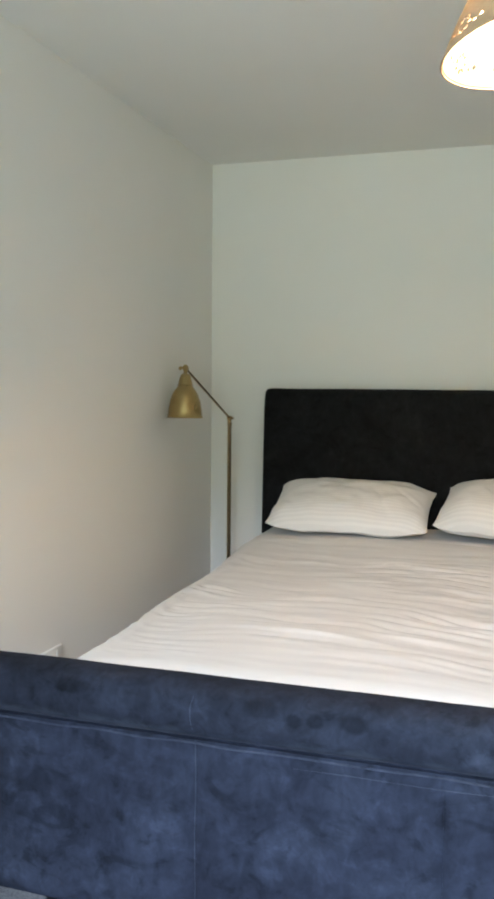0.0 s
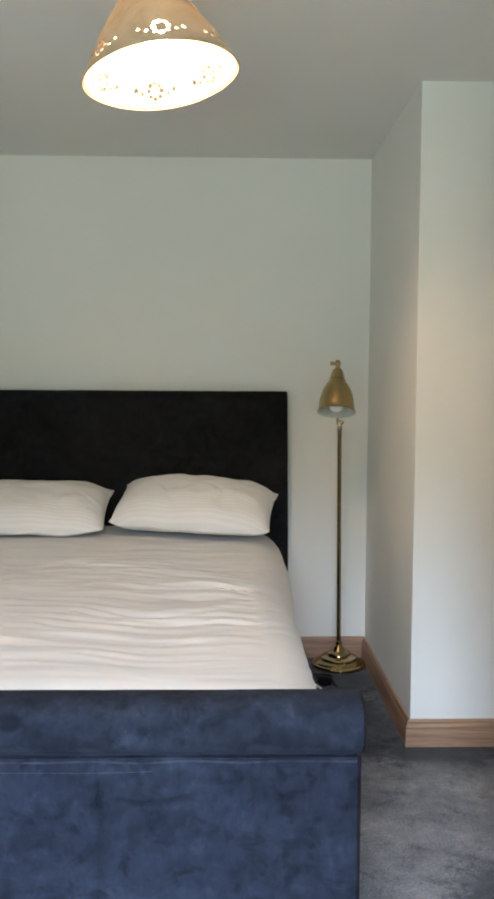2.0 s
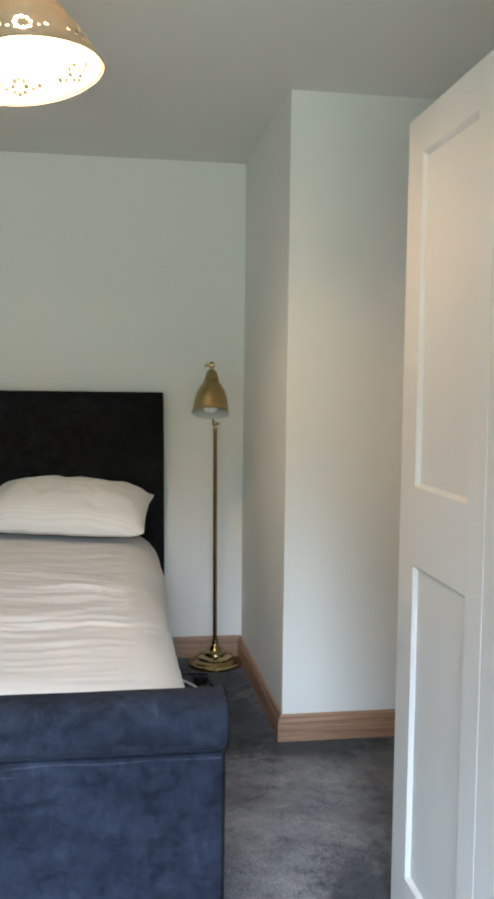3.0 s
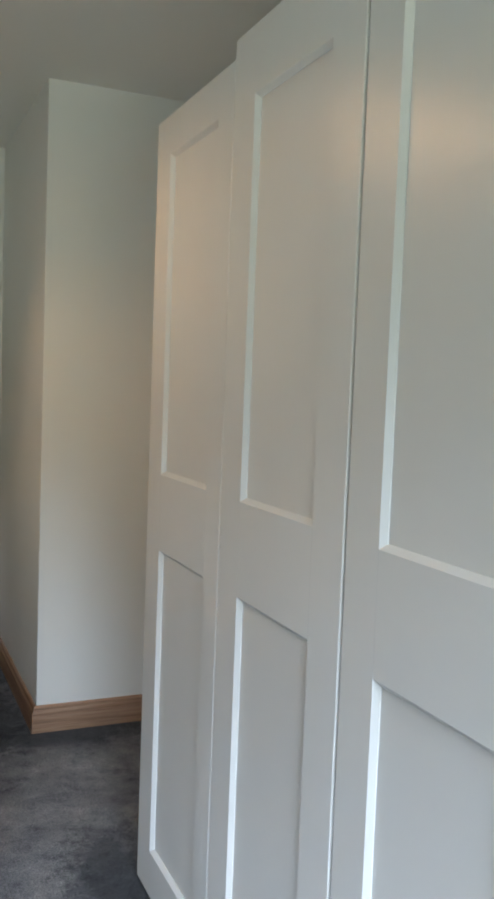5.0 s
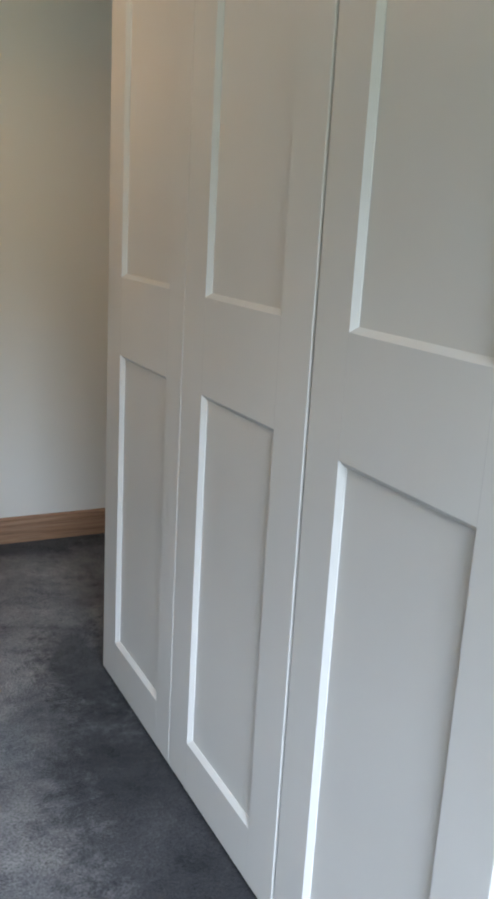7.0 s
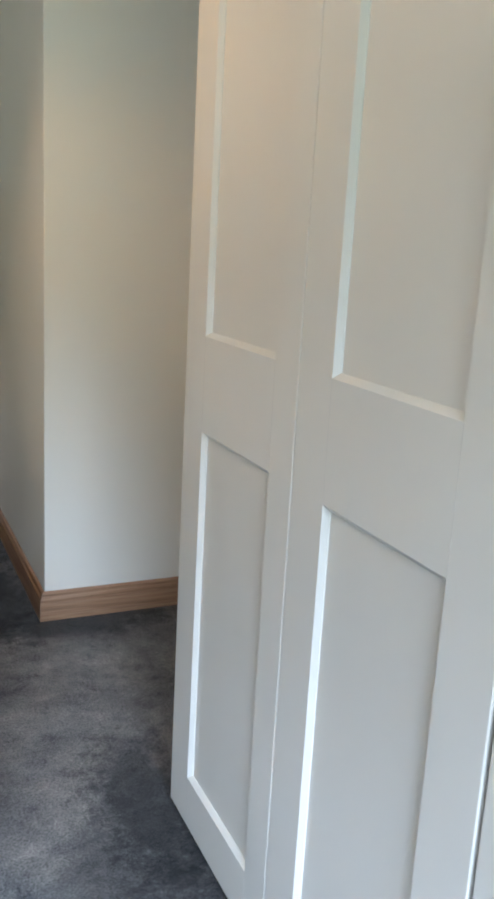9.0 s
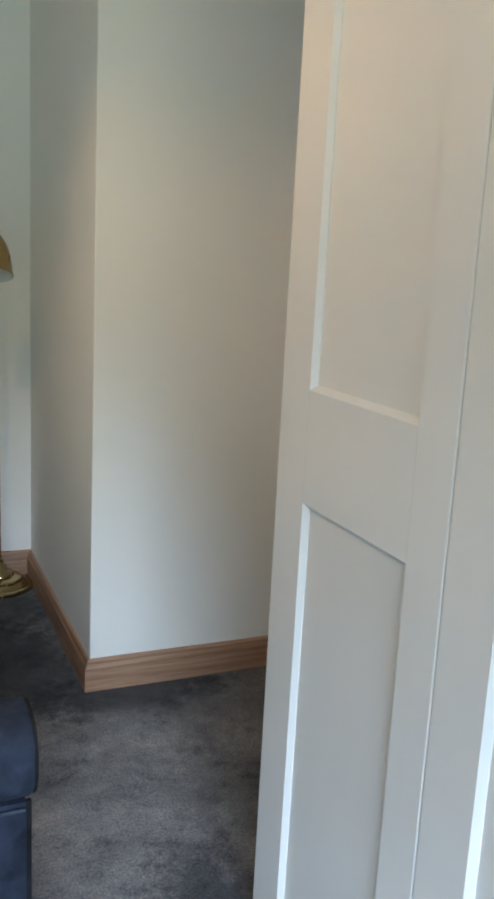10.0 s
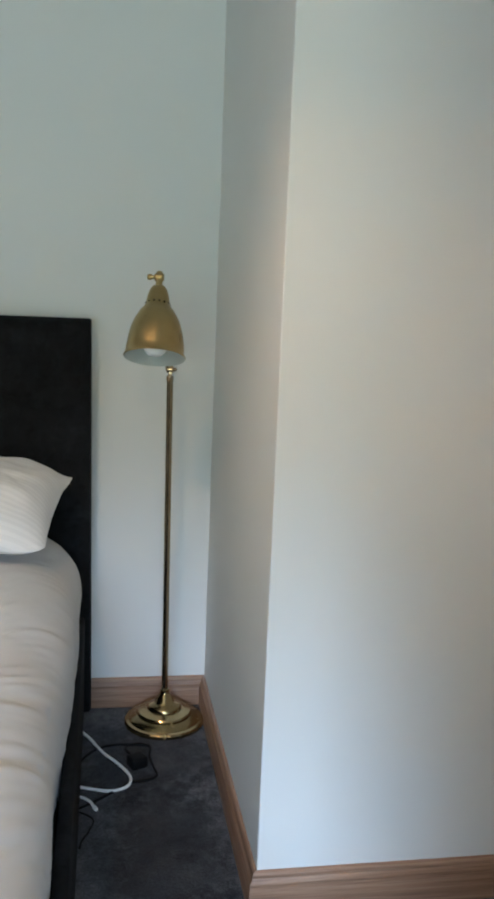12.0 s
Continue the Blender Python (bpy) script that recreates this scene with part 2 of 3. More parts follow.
# ---- building helpers ----
def mesh_of(bm, name, smooth=False):
    bm.normal_update()
    me = bpy.data.meshes.new(name)
    bm.to_mesh(me)
    bm.free()
    if smooth:
        for p in me.polygons:
            p.use_smooth = True
        me.set_sharp_from_angle(angle=radians(38))
    return me


def part(name, bm, material, parent=None, label="", smooth=False, at=None):
    ob = new(name, mesh_of(bm, name, smooth))
    ob.data.materials.append(material)
    if at is not None:
        ob.matrix_basis = at
    if parent is not None:
        ob.parent = parent
    return tagged(ob, label)


def thing(name, label, category, group="", at=None):
    ob = new(name)
    ob.empty_display_size = 0.1
    if at is not None:
        ob.matrix_basis = at
    return tagged(ob, label, category, group)


def box(bm, x0, x1, y0, y1, z0, z1, bevel=0.0, segments=2):
    made = bmesh.ops.create_cube(bm, size=1, matrix=Matrix.LocRotScale(
        ((x0 + x1) / 2, (y0 + y1) / 2, (z0 + z1) / 2), None, (x1 - x0, y1 - y0, z1 - z0)))
    if bevel:
        edges = list({e for v in made["verts"] for e in v.link_edges})
        bmesh.ops.bevel(bm, geom=edges, offset=bevel, segments=segments, affect="EDGES", profile=0.5)
    return bm


def boxed(*args, **kw):
    return box(bmesh.new(), *args, **kw)


def lathe(bm, profile, n=48, m=Matrix()):
    """Turns (radius, height) pairs about the z axis."""
    rings = []
    for r, z in profile:
        if r < 1e-6:
            rings.append([bm.verts.new(m @ Vector((0, 0, z)))] * n)
        else:
            rings.append([bm.verts.new(m @ Vector((r * math.cos(2 * math.pi * i / n), r * math.sin(2 * math.pi * i / n), z))) for i in range(n)])
    for a, b in zip(rings, rings[1:]):
        for i in range(n):
            j = (i + 1) % n
            vs = []
            for v in (a[i], a[j], b[j], b[i]):
                if v not in vs:
                    vs.append(v)
            if len(vs) > 2:
                bm.faces.new(vs)
    return bm


def tube(bm, points, r, n=10, caps=True):
    """A round bar or cable along points."""
    pts = [Vector(p) for p in points]
    rings, up = [], Vector((0, 0, 1))
    for i, p in enumerate(pts):
        d = (pts[min(i + 1, len(pts) - 1)] - pts[max(i - 1, 0)]).normalized()
        side = d.cross(up if abs(d.z) < 0.95 else Vector((1, 0, 0))).normalized()
        top = side.cross(d)
        rings.append([bm.verts.new(p + r * (math.cos(2 * math.pi * k / n) * side + math.sin(2 * math.pi * k / n) * top)) for k in range(n)])
    for a, b in zip(rings, rings[1:]):
        for k in range(n):
            bm.faces.new((a[k], a[(k + 1) % n], b[(k + 1) % n], b[k]))
    if caps:
        bm.faces.new(rings[0][::-1])
        bm.faces.new(rings[-1])
    return bm


def curve_points(ctrl, steps=8):
    """A smooth line through control points."""
    p = [Vector(c) for c in ctrl]
    p = [2 * p[0] - p[1]] + p + [2 * p[-1] - p[-2]]
    out = []
    for a, b, c, d in zip(p, p[1:], p[2:], p[3:]):
        for k in range(steps):
            t = k / steps
            out.append(0.5 * (2 * b + (c - a) * t + (2 * a - 5 * b + 4 * c - d) * t * t + (3 * b - a - 3 * c + d) * t ** 3))
    return out + [p[-2]]


def surface(bm, nu, nv, f):
    """A sheet of points f(u, v), u and v from 0 to 1."""
    g = [[bm.verts.new(f(i / nu, j / nv)) for j in range(nv + 1)] for i in range(nu + 1)]
    for i in range(nu):
        for j in range(nv):
            bm.faces.new((g[i][j], g[i + 1][j], g[i + 1][j + 1], g[i][j + 1]))
    return bm


# ---- the room ----
XL, XN, XR = -1.343, 1.0, 1.69       # left wall, niche side, right wall
YB, YJ, YH = -1.35, 3.035, 4.1       # window wall, jog, headboard wall
H, TH = 2.4, 0.25
WX0, WX1, WZ0, WZ1 = -1.0, 1.05, 0.75, 2.15   # window opening


def structure(name, bm, material, label, category):
    ob = part(name, bm, material)
    return tagged(ob, label, category, kind="structure")


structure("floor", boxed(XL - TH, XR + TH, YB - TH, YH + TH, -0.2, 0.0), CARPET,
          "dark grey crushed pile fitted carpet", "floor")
structure("ceiling", boxed(XL - TH, XR + TH, YB - TH, YH + TH, H, H + 0.25), CEIL,
          "plain white painted ceiling", "ceiling")
structure("wall_left", boxed(XL - TH, XL, YB, YH + TH, 0, H), WALL, "plain white painted bedroom wall", "wall")
structure("wall_headboard", boxed(XL, XN, YH, YH + TH, 0, H), WALL, "plain white painted wall behind the bed", "wall")
jog = boxed(XN, XR + TH, YJ, YH + TH, 0, H)
bmesh.ops.bevel(jog, geom=[e for e in jog.edges if all(abs(v.co.x - XN) < 1e-4 and abs(v.co.y - YJ) < 1e-4 for v in e.verts)],
                offset=0.003, segments=2, affect="EDGES", profile=0.5)
structure("wall_jog", jog, WALL, "white painted boxed-out wall corner beside the bed niche", "wall")
structure("wall_right", boxed(XR, XR + TH, YB, YJ, 0, H), WALL, "plain white painted wall behind the wardrobes", "wall")
wb = bmesh.new()
box(wb, XL - TH, WX0, YB - TH, YB, 0, H)
box(wb, WX1, XR + TH, YB - TH, YB, 0, H)
box(wb, WX0, WX1, YB - TH, YB, 0, WZ0)
box(wb, WX0, WX1, YB - TH, YB, WZ1, H)
structure("wall_window", wb, WALL, "white painted wall with a wide window opening", "wall")
wf = tagged(new("window_1"), "white framed bedroom window", "window", kind="structure")
fr = bmesh.new()
for x0, x1, z0, z1 in ((WX0, WX0 + 0.06, WZ0, WZ1), (WX1 - 0.06, WX1, WZ0, WZ1), (WX0 + 0.06, WX1 - 0.06, WZ0, WZ0 + 0.06),
                       (WX0 + 0.06, WX1 - 0.06, WZ1 - 0.06, WZ1), (0.09, 0.15, WZ0 + 0.06, WZ1 - 0.06)):
    box(fr, x0, x1, YB - 0.17, YB - 0.10, z0, z1, 0.006)
part("window_frame", fr, PLASTIC_W, wf)
part("window_sill", boxed(WX0 - 0.04, WX1 + 0.04, YB - 0.099, YB + 0.05, WZ0 + 0.001, WZ0 + 0.026, bevel=0.006), PLASTIC_W, wf)

# outside the window
structure("ground", boxed(-80, 80, -160, 80, -0.9, -0.6), LAWN, "green lawn outside the window", "ground")
structure("backdrop", boxed(-60, 60, -32, -30, -0.6, 7.5), HEDGE, "dark green hedge beyond the lawn", "hedge")


# oak skirting boards, mitred at the corners
SK = [(0, 0), (0.018, 0), (0.018, 0.062), (0.0165, 0.066), (0.0165, 0.070), (0.0175, 0.073), (0.0165, 0.077),
      (0.012, 0.082), (0.0105, 0.086), (0.0115, 0.089), (0.0105, 0.094), (0.007, 0.099), (0.003, 0.1005), (0, 0.1005)]


def baseboard(a, b, mitre_a, mitre_b):
    """A board along the wall foot from a to b; the room lies to its right. Mitres: metres of run per metre of offset."""
    a, b = Vector((*a, 0)), Vector((*b, 0))
    run, bm = (b - a).length, bmesh.new()
    ends = [[bm.verts.new((s + k * d, -d, z)) for d, z in SK] for s, k in ((0, mitre_a), (run, -mitre_b))]
    n = len(SK)
    for i in range(n):
        bm.faces.new((ends[0][i], ends[0][(i + 1) % n], ends[1][(i + 1) % n], ends[1][i]))
    bm.faces.new(ends[0][::-1])
    bm.faces.new(ends[1])
    bmesh.ops.recalc_face_normals(bm, faces=bm.faces)
    ang = math.atan2(b.y - a.y, b.x - a.x)
    ob = part("baseboard", bm, OAK, at=Matrix.Translation(a) @ Matrix.Rotation(ang, 4, "Z"), smooth=True)
    return tagged(ob, "moulded oak skirting board along the wall foot", "skirting", kind="structure")


baseboard((XL, YB), (XL, YH), 1, 1)
baseboard((XL, YH), (XN, YH), 1, 1)
baseboard((XN, YH), (XN, YJ), 1, -1)
baseboard((XN, YJ), (XR, YJ), -1, 1)

# ---- wardrobes ----
FX = 1.078           # front face of the doors
DT = 0.021           # door thickness
CH = 0.0088          # chamfer round the sunk panels
Z_UP, Z_LO = (1.10, 1.882), (0.129, 0.911)


def door_frame(y0, y1, z0, z1, p0, p1):
    """A shaker door with two sunk, chamfered panels; p0 to p1 is the panels' run along y."""
    bm = bmesh.new()
    ys = [y0, p0, p1, y1]
    zs = [z0, Z_LO[0], Z_LO[1], Z_UP[0], Z_UP[1], z1]
    v = {(i, k): bm.verts.new((FX, y, z)) for i, y in enumerate(ys) for k, z in enumerate(zs)}
    for i in range(3):
        for k in range(5):
            if i == 1 and k in (1, 3):
                inner = [bm.verts.new((FX + CH * 0.95, ys[a] + s * CH, zs[b] + r * CH)) for a, b, s, r in
                         ((1, k, 1, 1), (2, k, -1, 1), (2, k + 1, -1, -1), (1, k + 1, 1, -1))]
                deep = [bm.verts.new((w.co.x + 0.002, w.co.y, w.co.z)) for w in inner]
                outer = [v[1, k], v[2, k], v[2, k + 1], v[1, k + 1]]
                for a in range(4):
                    b = (a + 1) % 4
                    bm.faces.new((outer[a], outer[b], inner[b], inner[a]))
                    bm.faces.new((inner[a], inner[b], deep[b], deep[a]))
                bm.faces.new(deep)
            else:
                bm.faces.new((v[i, k], v[i + 1, k], v[i + 1, k + 1], v[i, k + 1]))
    rim = [e for e in bm.edges if e.is_boundary]
    back = bmesh.ops.extrude_edge_only(bm, edges=rim)["geom"]
    for g in back:
        if isinstance(g, bmesh.types.BMVert):
            g.co.x += DT
    bmesh.ops.contextual_create(bm, geom=[e for e in bm.edges if e.is_boundary])
    bmesh.ops.recalc_face_normals(bm, faces=bm.faces)
    edge = [e for e in bm.edges if all(abs(w.co.x - FX) < 1e-5 for w in e.verts)
            and (all(abs(w.co.y - y0) < 1e-5 for w in e.verts) or all(abs(w.co.y - y1) < 1e-5 for w in e.verts)
                 or all(abs(w.co.z - z1) < 1e-5 for w in e.verts) or all(abs(w.co.z - z0) < 1e-5 for w in e.verts))]
    bmesh.ops.bevel(bm, geom=edge, offset=0.0028, segments=3, affect="EDGES", profile=0.5)
    return bm


def hairline(bm, y, z0, z1):
    """The fine joint between a stile and a rail."""
    return box(bm, FX - 0.00015, FX + 0.001, y - 0.0004, y + 0.0004, z0, z1)


def wardrobe(y0, y1, top, doors, label):
    w = thing("wardrobe", label, "wardrobe", "fitted wardrobes", at=Matrix.Translation((1.38, (y0 + y1) / 2, 0)))
    inv = w.matrix_basis.inverted()
    bm = bmesh.new()
    b0 = FX + DT + 0.003
    box(bm, b0, XR - 0.03, y0 + 0.002, y0 + 0.02, 0.0, top - 0.004, 0.001, 1)
    box(bm, b0, XR - 0.03, y1 - 0.02, y1 - 0.002, 0.0, top - 0.004, 0.001, 1)
    box(bm, b0, XR - 0.03, y0 + 0.02, y1 - 0.02, top - 0.022, top - 0.004)
    box(bm, b0, XR - 0.03, y0 + 0.02, y1 - 0.02, 0.05, 0.068)
    box(bm, XR - 0.036, XR - 0.03, y0 + 0.02, y1 - 0.02, 0.068, top - 0.022)
    box(bm, b0 + 0.02, b0 + 0.036, y0 + 0.02, y1 - 0.02, 0, 0.05)
    part("body", bm, SATIN, w, at=inv)
    for d0, d1, p0, p1 in doors:
        d = part("door", door_frame(d0, d1, 0.012, top, p0, p1), SATIN, w, "white shaker door with two sunk panels", at=inv)
        for y in (p0, p1):
            part("rail_joint", hairline(bmesh.new(), y, Z_LO[1] + 0.002, Z_UP[0] - 0.002), JOINT, d)
            part("rail_joint", hairline(bmesh.new(), y, 0.014, Z_LO[0] - 0.002), JOINT, d)
    return w


wardrobe(1.4612, 1.962, 1.977, [(1.4618, 1.962, 1.546, 1.858)], "single white shaker wardrobe with sunk door panels")
double = wardrobe(0.447, 1.4608, 2.013, [(0.953, 1.4605, 1.055, 1.358), (0.447, 0.9455, 0.548, 0.852)],
                  "tall double white shaker wardrobe with closed doors")
cap = lathe(bmesh.new(), [(0, 0.004), (0.007, 0.004), (0.0105, 0.0025), (0.0115, 0)], 24)
part("cover_cap", cap, GREY_RING, double, "small round cover cap", at=double.matrix_basis.inverted() @ pose(1.118, 0.4485, 0.69, 90, 0, 0))

# ---- bed ----
BX0, BX1 = -1.04, 0.605
BC = (BX0 + BX1) / 2
bed = thing("sleigh_bed", "navy velvet sleigh bed with a dark tall headboard", "bed", at=Matrix.Translation((BC, 2.9, 0)))
bi = bed.matrix_basis.inverted()


def headboard():
    """Tall upholstered board: flat front, top rolled gently backwards, soft corners."""
    sec = [(4.082, 0.03), (3.995, 0.03), (3.988, 0.3), (3.986, 0.7), (3.988, 1.05), (3.992, 1.20), (3.998, 1.255), (4.010, 1.287),
           (4.030, 1.302), (4.052, 1.303), (4.072, 1.29), (4.082, 1.26), (4.085, 1.0)]
    bm = bmesh.new()
    nx = 60
    rows = []
    for i in range(nx + 1):
        u = math.sin((i / nx - 0.5) * math.pi)
        e = max(0, (abs(u) - (0.966 if u < 0 else 0.990)) / (0.034 if u < 0 else 0.010))
        pull = 1 - math.sqrt(max(0, 1 - min(e, 1) ** 2.2))
        row = []
        for y, z in sec:
            wide = 1 + 0.012 * (1.3 - z)
            x = BC + u * (BX1 - BX0) / 2 * wide
            yy = y + (4.05 - y) * 0.55 * pull
            zz = z - (0.022 if u < 0 else 0.006) * pull * (1 if z > 0.9 else 0) + 0.0015 * noise.noise((x * 4, z * 4, 3))
            row.append(bm.verts.new((x, yy, zz)))
        rows.append(row)
    for a, b in zip(rows, rows[1:]):
        for k in range(len(sec)):
            bm.faces.new((a[k], a[(k + 1) % len(sec)], b[(k + 1) % len(sec)], b[k]))
    bm.faces.new(rows[0])
    bm.faces.new(rows[-1][::-1])
    bmesh.ops.recalc_face_normals(bm, faces=bm.faces)
    return bm


part("headboard", headboard(), BLACK_VELVET, bed, "tall charcoal velvet headboard", smooth=True, at=bi)

FB0, FB1 = -1.108, 0.617
SEAMS = (-0.522, 0.035)


def roll_section(a):
    """The roll's outline, as y and z about its middle."""
    ca, sa = math.cos(a), math.sin(a)
    return -(0.081 if ca > 0 else 0.052) * math.copysign(abs(ca) ** 0.75, ca), 0.0665 * math.copysign(abs(sa) ** 0.72, sa)


def footboard_roll():
    """The padded roll along the top of the footboard, fuller to the front, with firm ends."""
    bm = bmesh.new()
    nx, nk = 160, 28
    rows = []
    for i in range(nx + 1):
        q = 0.5 - 0.5 * math.cos(math.pi * i / nx)
        x = FB0 - 0.006 + (FB1 - FB0 + 0.013) * q
        e = min(x - FB0 + 0.006, FB1 + 0.007 - x)
        pull = 1 - math.sqrt(max(0.0, 1 - max(0.0, 1 - e / 0.020) ** 2))
        dent = sum(math.exp(-((x - s) / 0.006) ** 2) for s in SEAMS)
        row = []
        for k in range(nk):
            a = 2 * math.pi * k / nk
            cy, cz = 1.832, 0.570
            dy, dz = roll_section(a)
            y, z = cy + dy, cz + dz
            f = 1 - 0.14 * pull - 0.015 * dent
            n1 = noise.noise((x * 5, y * 9, z * 9))
            row.append(bm.verts.new((x, cy + (y - cy) * f * (1 + 0.02 * n1), cz + (z - cz) * f * (1 + 0.02 * n1))))
        rows.append(row)
    for a, b in zip(rows, rows[1:]):
        for k in range(nk):
            bm.faces.new((a[k], a[(k + 1) % nk], b[(k + 1) % nk], b[k]))
    bm.faces.new(rows[0])
    bm.faces.new(rows[-1][::-1])
    bmesh.ops.recalc_face_normals(bm, faces=bm.faces)
    return bm


def footboard_panel(x0, x1):
    """One padded, seamed panel of the footboard's front."""
    bm = bmesh.new()

    def front(u, v):
        x, z = x0 + (x1 - x0) * u, 0.062 + (0.508 - 0.062) * v
        e = min(u * (x1 - x0), (1 - u) * (x1 - x0))
        ez = min(v, 1 - v) * 0.48
        puff = 0.010 * (1 - math.exp(-e / 0.012)) * (1 - math.exp(-ez / 0.014))
        wr = 0.0022 * noise.noise((x * 6, z * 9, 1.7)) + 0.0012 * noise.noise((x * 19, z * 26, 5.1))
        return Vector((x, 1.772 - puff + wr, z))

    surface(bm, 46, 40, front)
    rim = [e for e in bm.edges if e.is_boundary]
    for g in bmesh.ops.extrude_edge_only(bm, edges=rim)["geom"]:
        if isinstance(g, bmesh.types.BMVert):
            g.co.y = 1.80
    bmesh.ops.recalc_face_normals(bm, faces=bm.faces)
    return bm


fb = part("footboard", boxed(FB0 + 0.012, FB1 - 0.012, 1.785, 1.9, 0.06, 0.56, bevel=0.012), NAVY, bed, "navy crushed velvet footboard", at=bi)
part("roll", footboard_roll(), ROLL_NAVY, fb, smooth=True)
for a, b in zip((FB0 + 0.006, *SEAMS), (*SEAMS, FB1 - 0.006)):
    part("panel", footboard_panel(a + 0.0008, b - 0.0008), NAVY, fb, smooth=True)
pipe = bmesh.new()
tube(pipe, [(FB0 + 0.01 + (FB1 - FB0 - 0.02) * i / 60, 1.759 - 0.002 * math.sin(i * 0.9), 0.5045 + 0.0012 * math.sin(i * 0.7)) for i in range(61)], 0.0026, 8)
part("piping", pipe, SEAM, fb, smooth=True)
edge = tube(bmesh.new(), [(FB1 - 0.003, 1.775, 0.064 + 0.0445 * i) for i in range(11)], 0.0045, 8)
part("edge_piping", edge, BLACK_VELVET, fb, "dark piped edge", smooth=True)
for x in (FB0 - 0.004, FB1 + 0.005):
    ring = [(x, 1.832 + 0.905 * roll_section(2 * math.pi * k / 40)[0], 0.570 + 0.905 * roll_section(2 * math.pi * k / 40)[1]) for k in range(41)]
    part("end_piping", tube(bmesh.new(), ring, 0.0042, 8), BLACK_VELVET, fb, "dark piped edge", smooth=True)
fold = tube(bmesh.new(), curve_points([(-0.29, 1.7635, 0.478), (-0.15, 1.7625, 0.4795), (0.02, 1.7635, 0.478), (0.156, 1.7645, 0.481)]), 0.0012, 6)
part("crease", fold, SEAM, fb, smooth=True)
for s in SEAMS:
    sm = bmesh.new()
    tube(sm, [(s + 0.001 * math.sin(i), 1.7712, 0.064 + i * 0.0445) for i in range(11)], 0.0014, 6)
    part("seam", sm, SEAM if s < -0.3 else NAVY, fb, smooth=True)
arc = []
for k in range(13):
    a = math.radians(-48 + 9 * k)
    arc.append((SEAMS[0] - 0.004 + 0.003 * math.sin(k * 0.8), 1.832 - 0.080 * math.cos(a) ** 0.75, 0.570 + 0.064 * math.copysign(abs(math.sin(a)) ** 0.72, a)))
part("roll_seam", tube(bmesh.new(), arc, 0.0012, 6), SEAM, fb, smooth=True)
for x0, x1 in ((BX0 + 0.025, BX0 + 0.06), (BX1 - 0.040, BX1 - 0.010)):
    part("side_rail", boxed(x0, x1, 1.9, 3.99, 0.015, 0.36, bevel=0.012, segments=3), BLACK_VELVET, bed, "dark velvet side rail", smooth=True, at=bi)
part("base", boxed(BX0 + 0.062, BX1 - 0.047, 1.905, 3.985, 0.1, 0.30), BLACK_VELVET, bed, at=bi)
for x in (BX0 + 0.1, BX1 - 0.1):
    for y in (1.86, 4.03):
        part("foot", lathe(bmesh.new(), [(0, 0), (0.022, 0), (0.028, 0.03), (0.03, 0.05), (0, 0.05)], 16), PLASTIC_K, bed, at=bi @ Matrix.Translation((x, y, 0)))

mattress = part("mattress", boxed(BX0 + 0.07, BX1 - 0.055, 1.92, 3.975, 0.302, 0.56, bevel=0.04, segments=4), TICKING, smooth=True)
tagged(mattress, "thick white mattress on the bed base", "mattress")


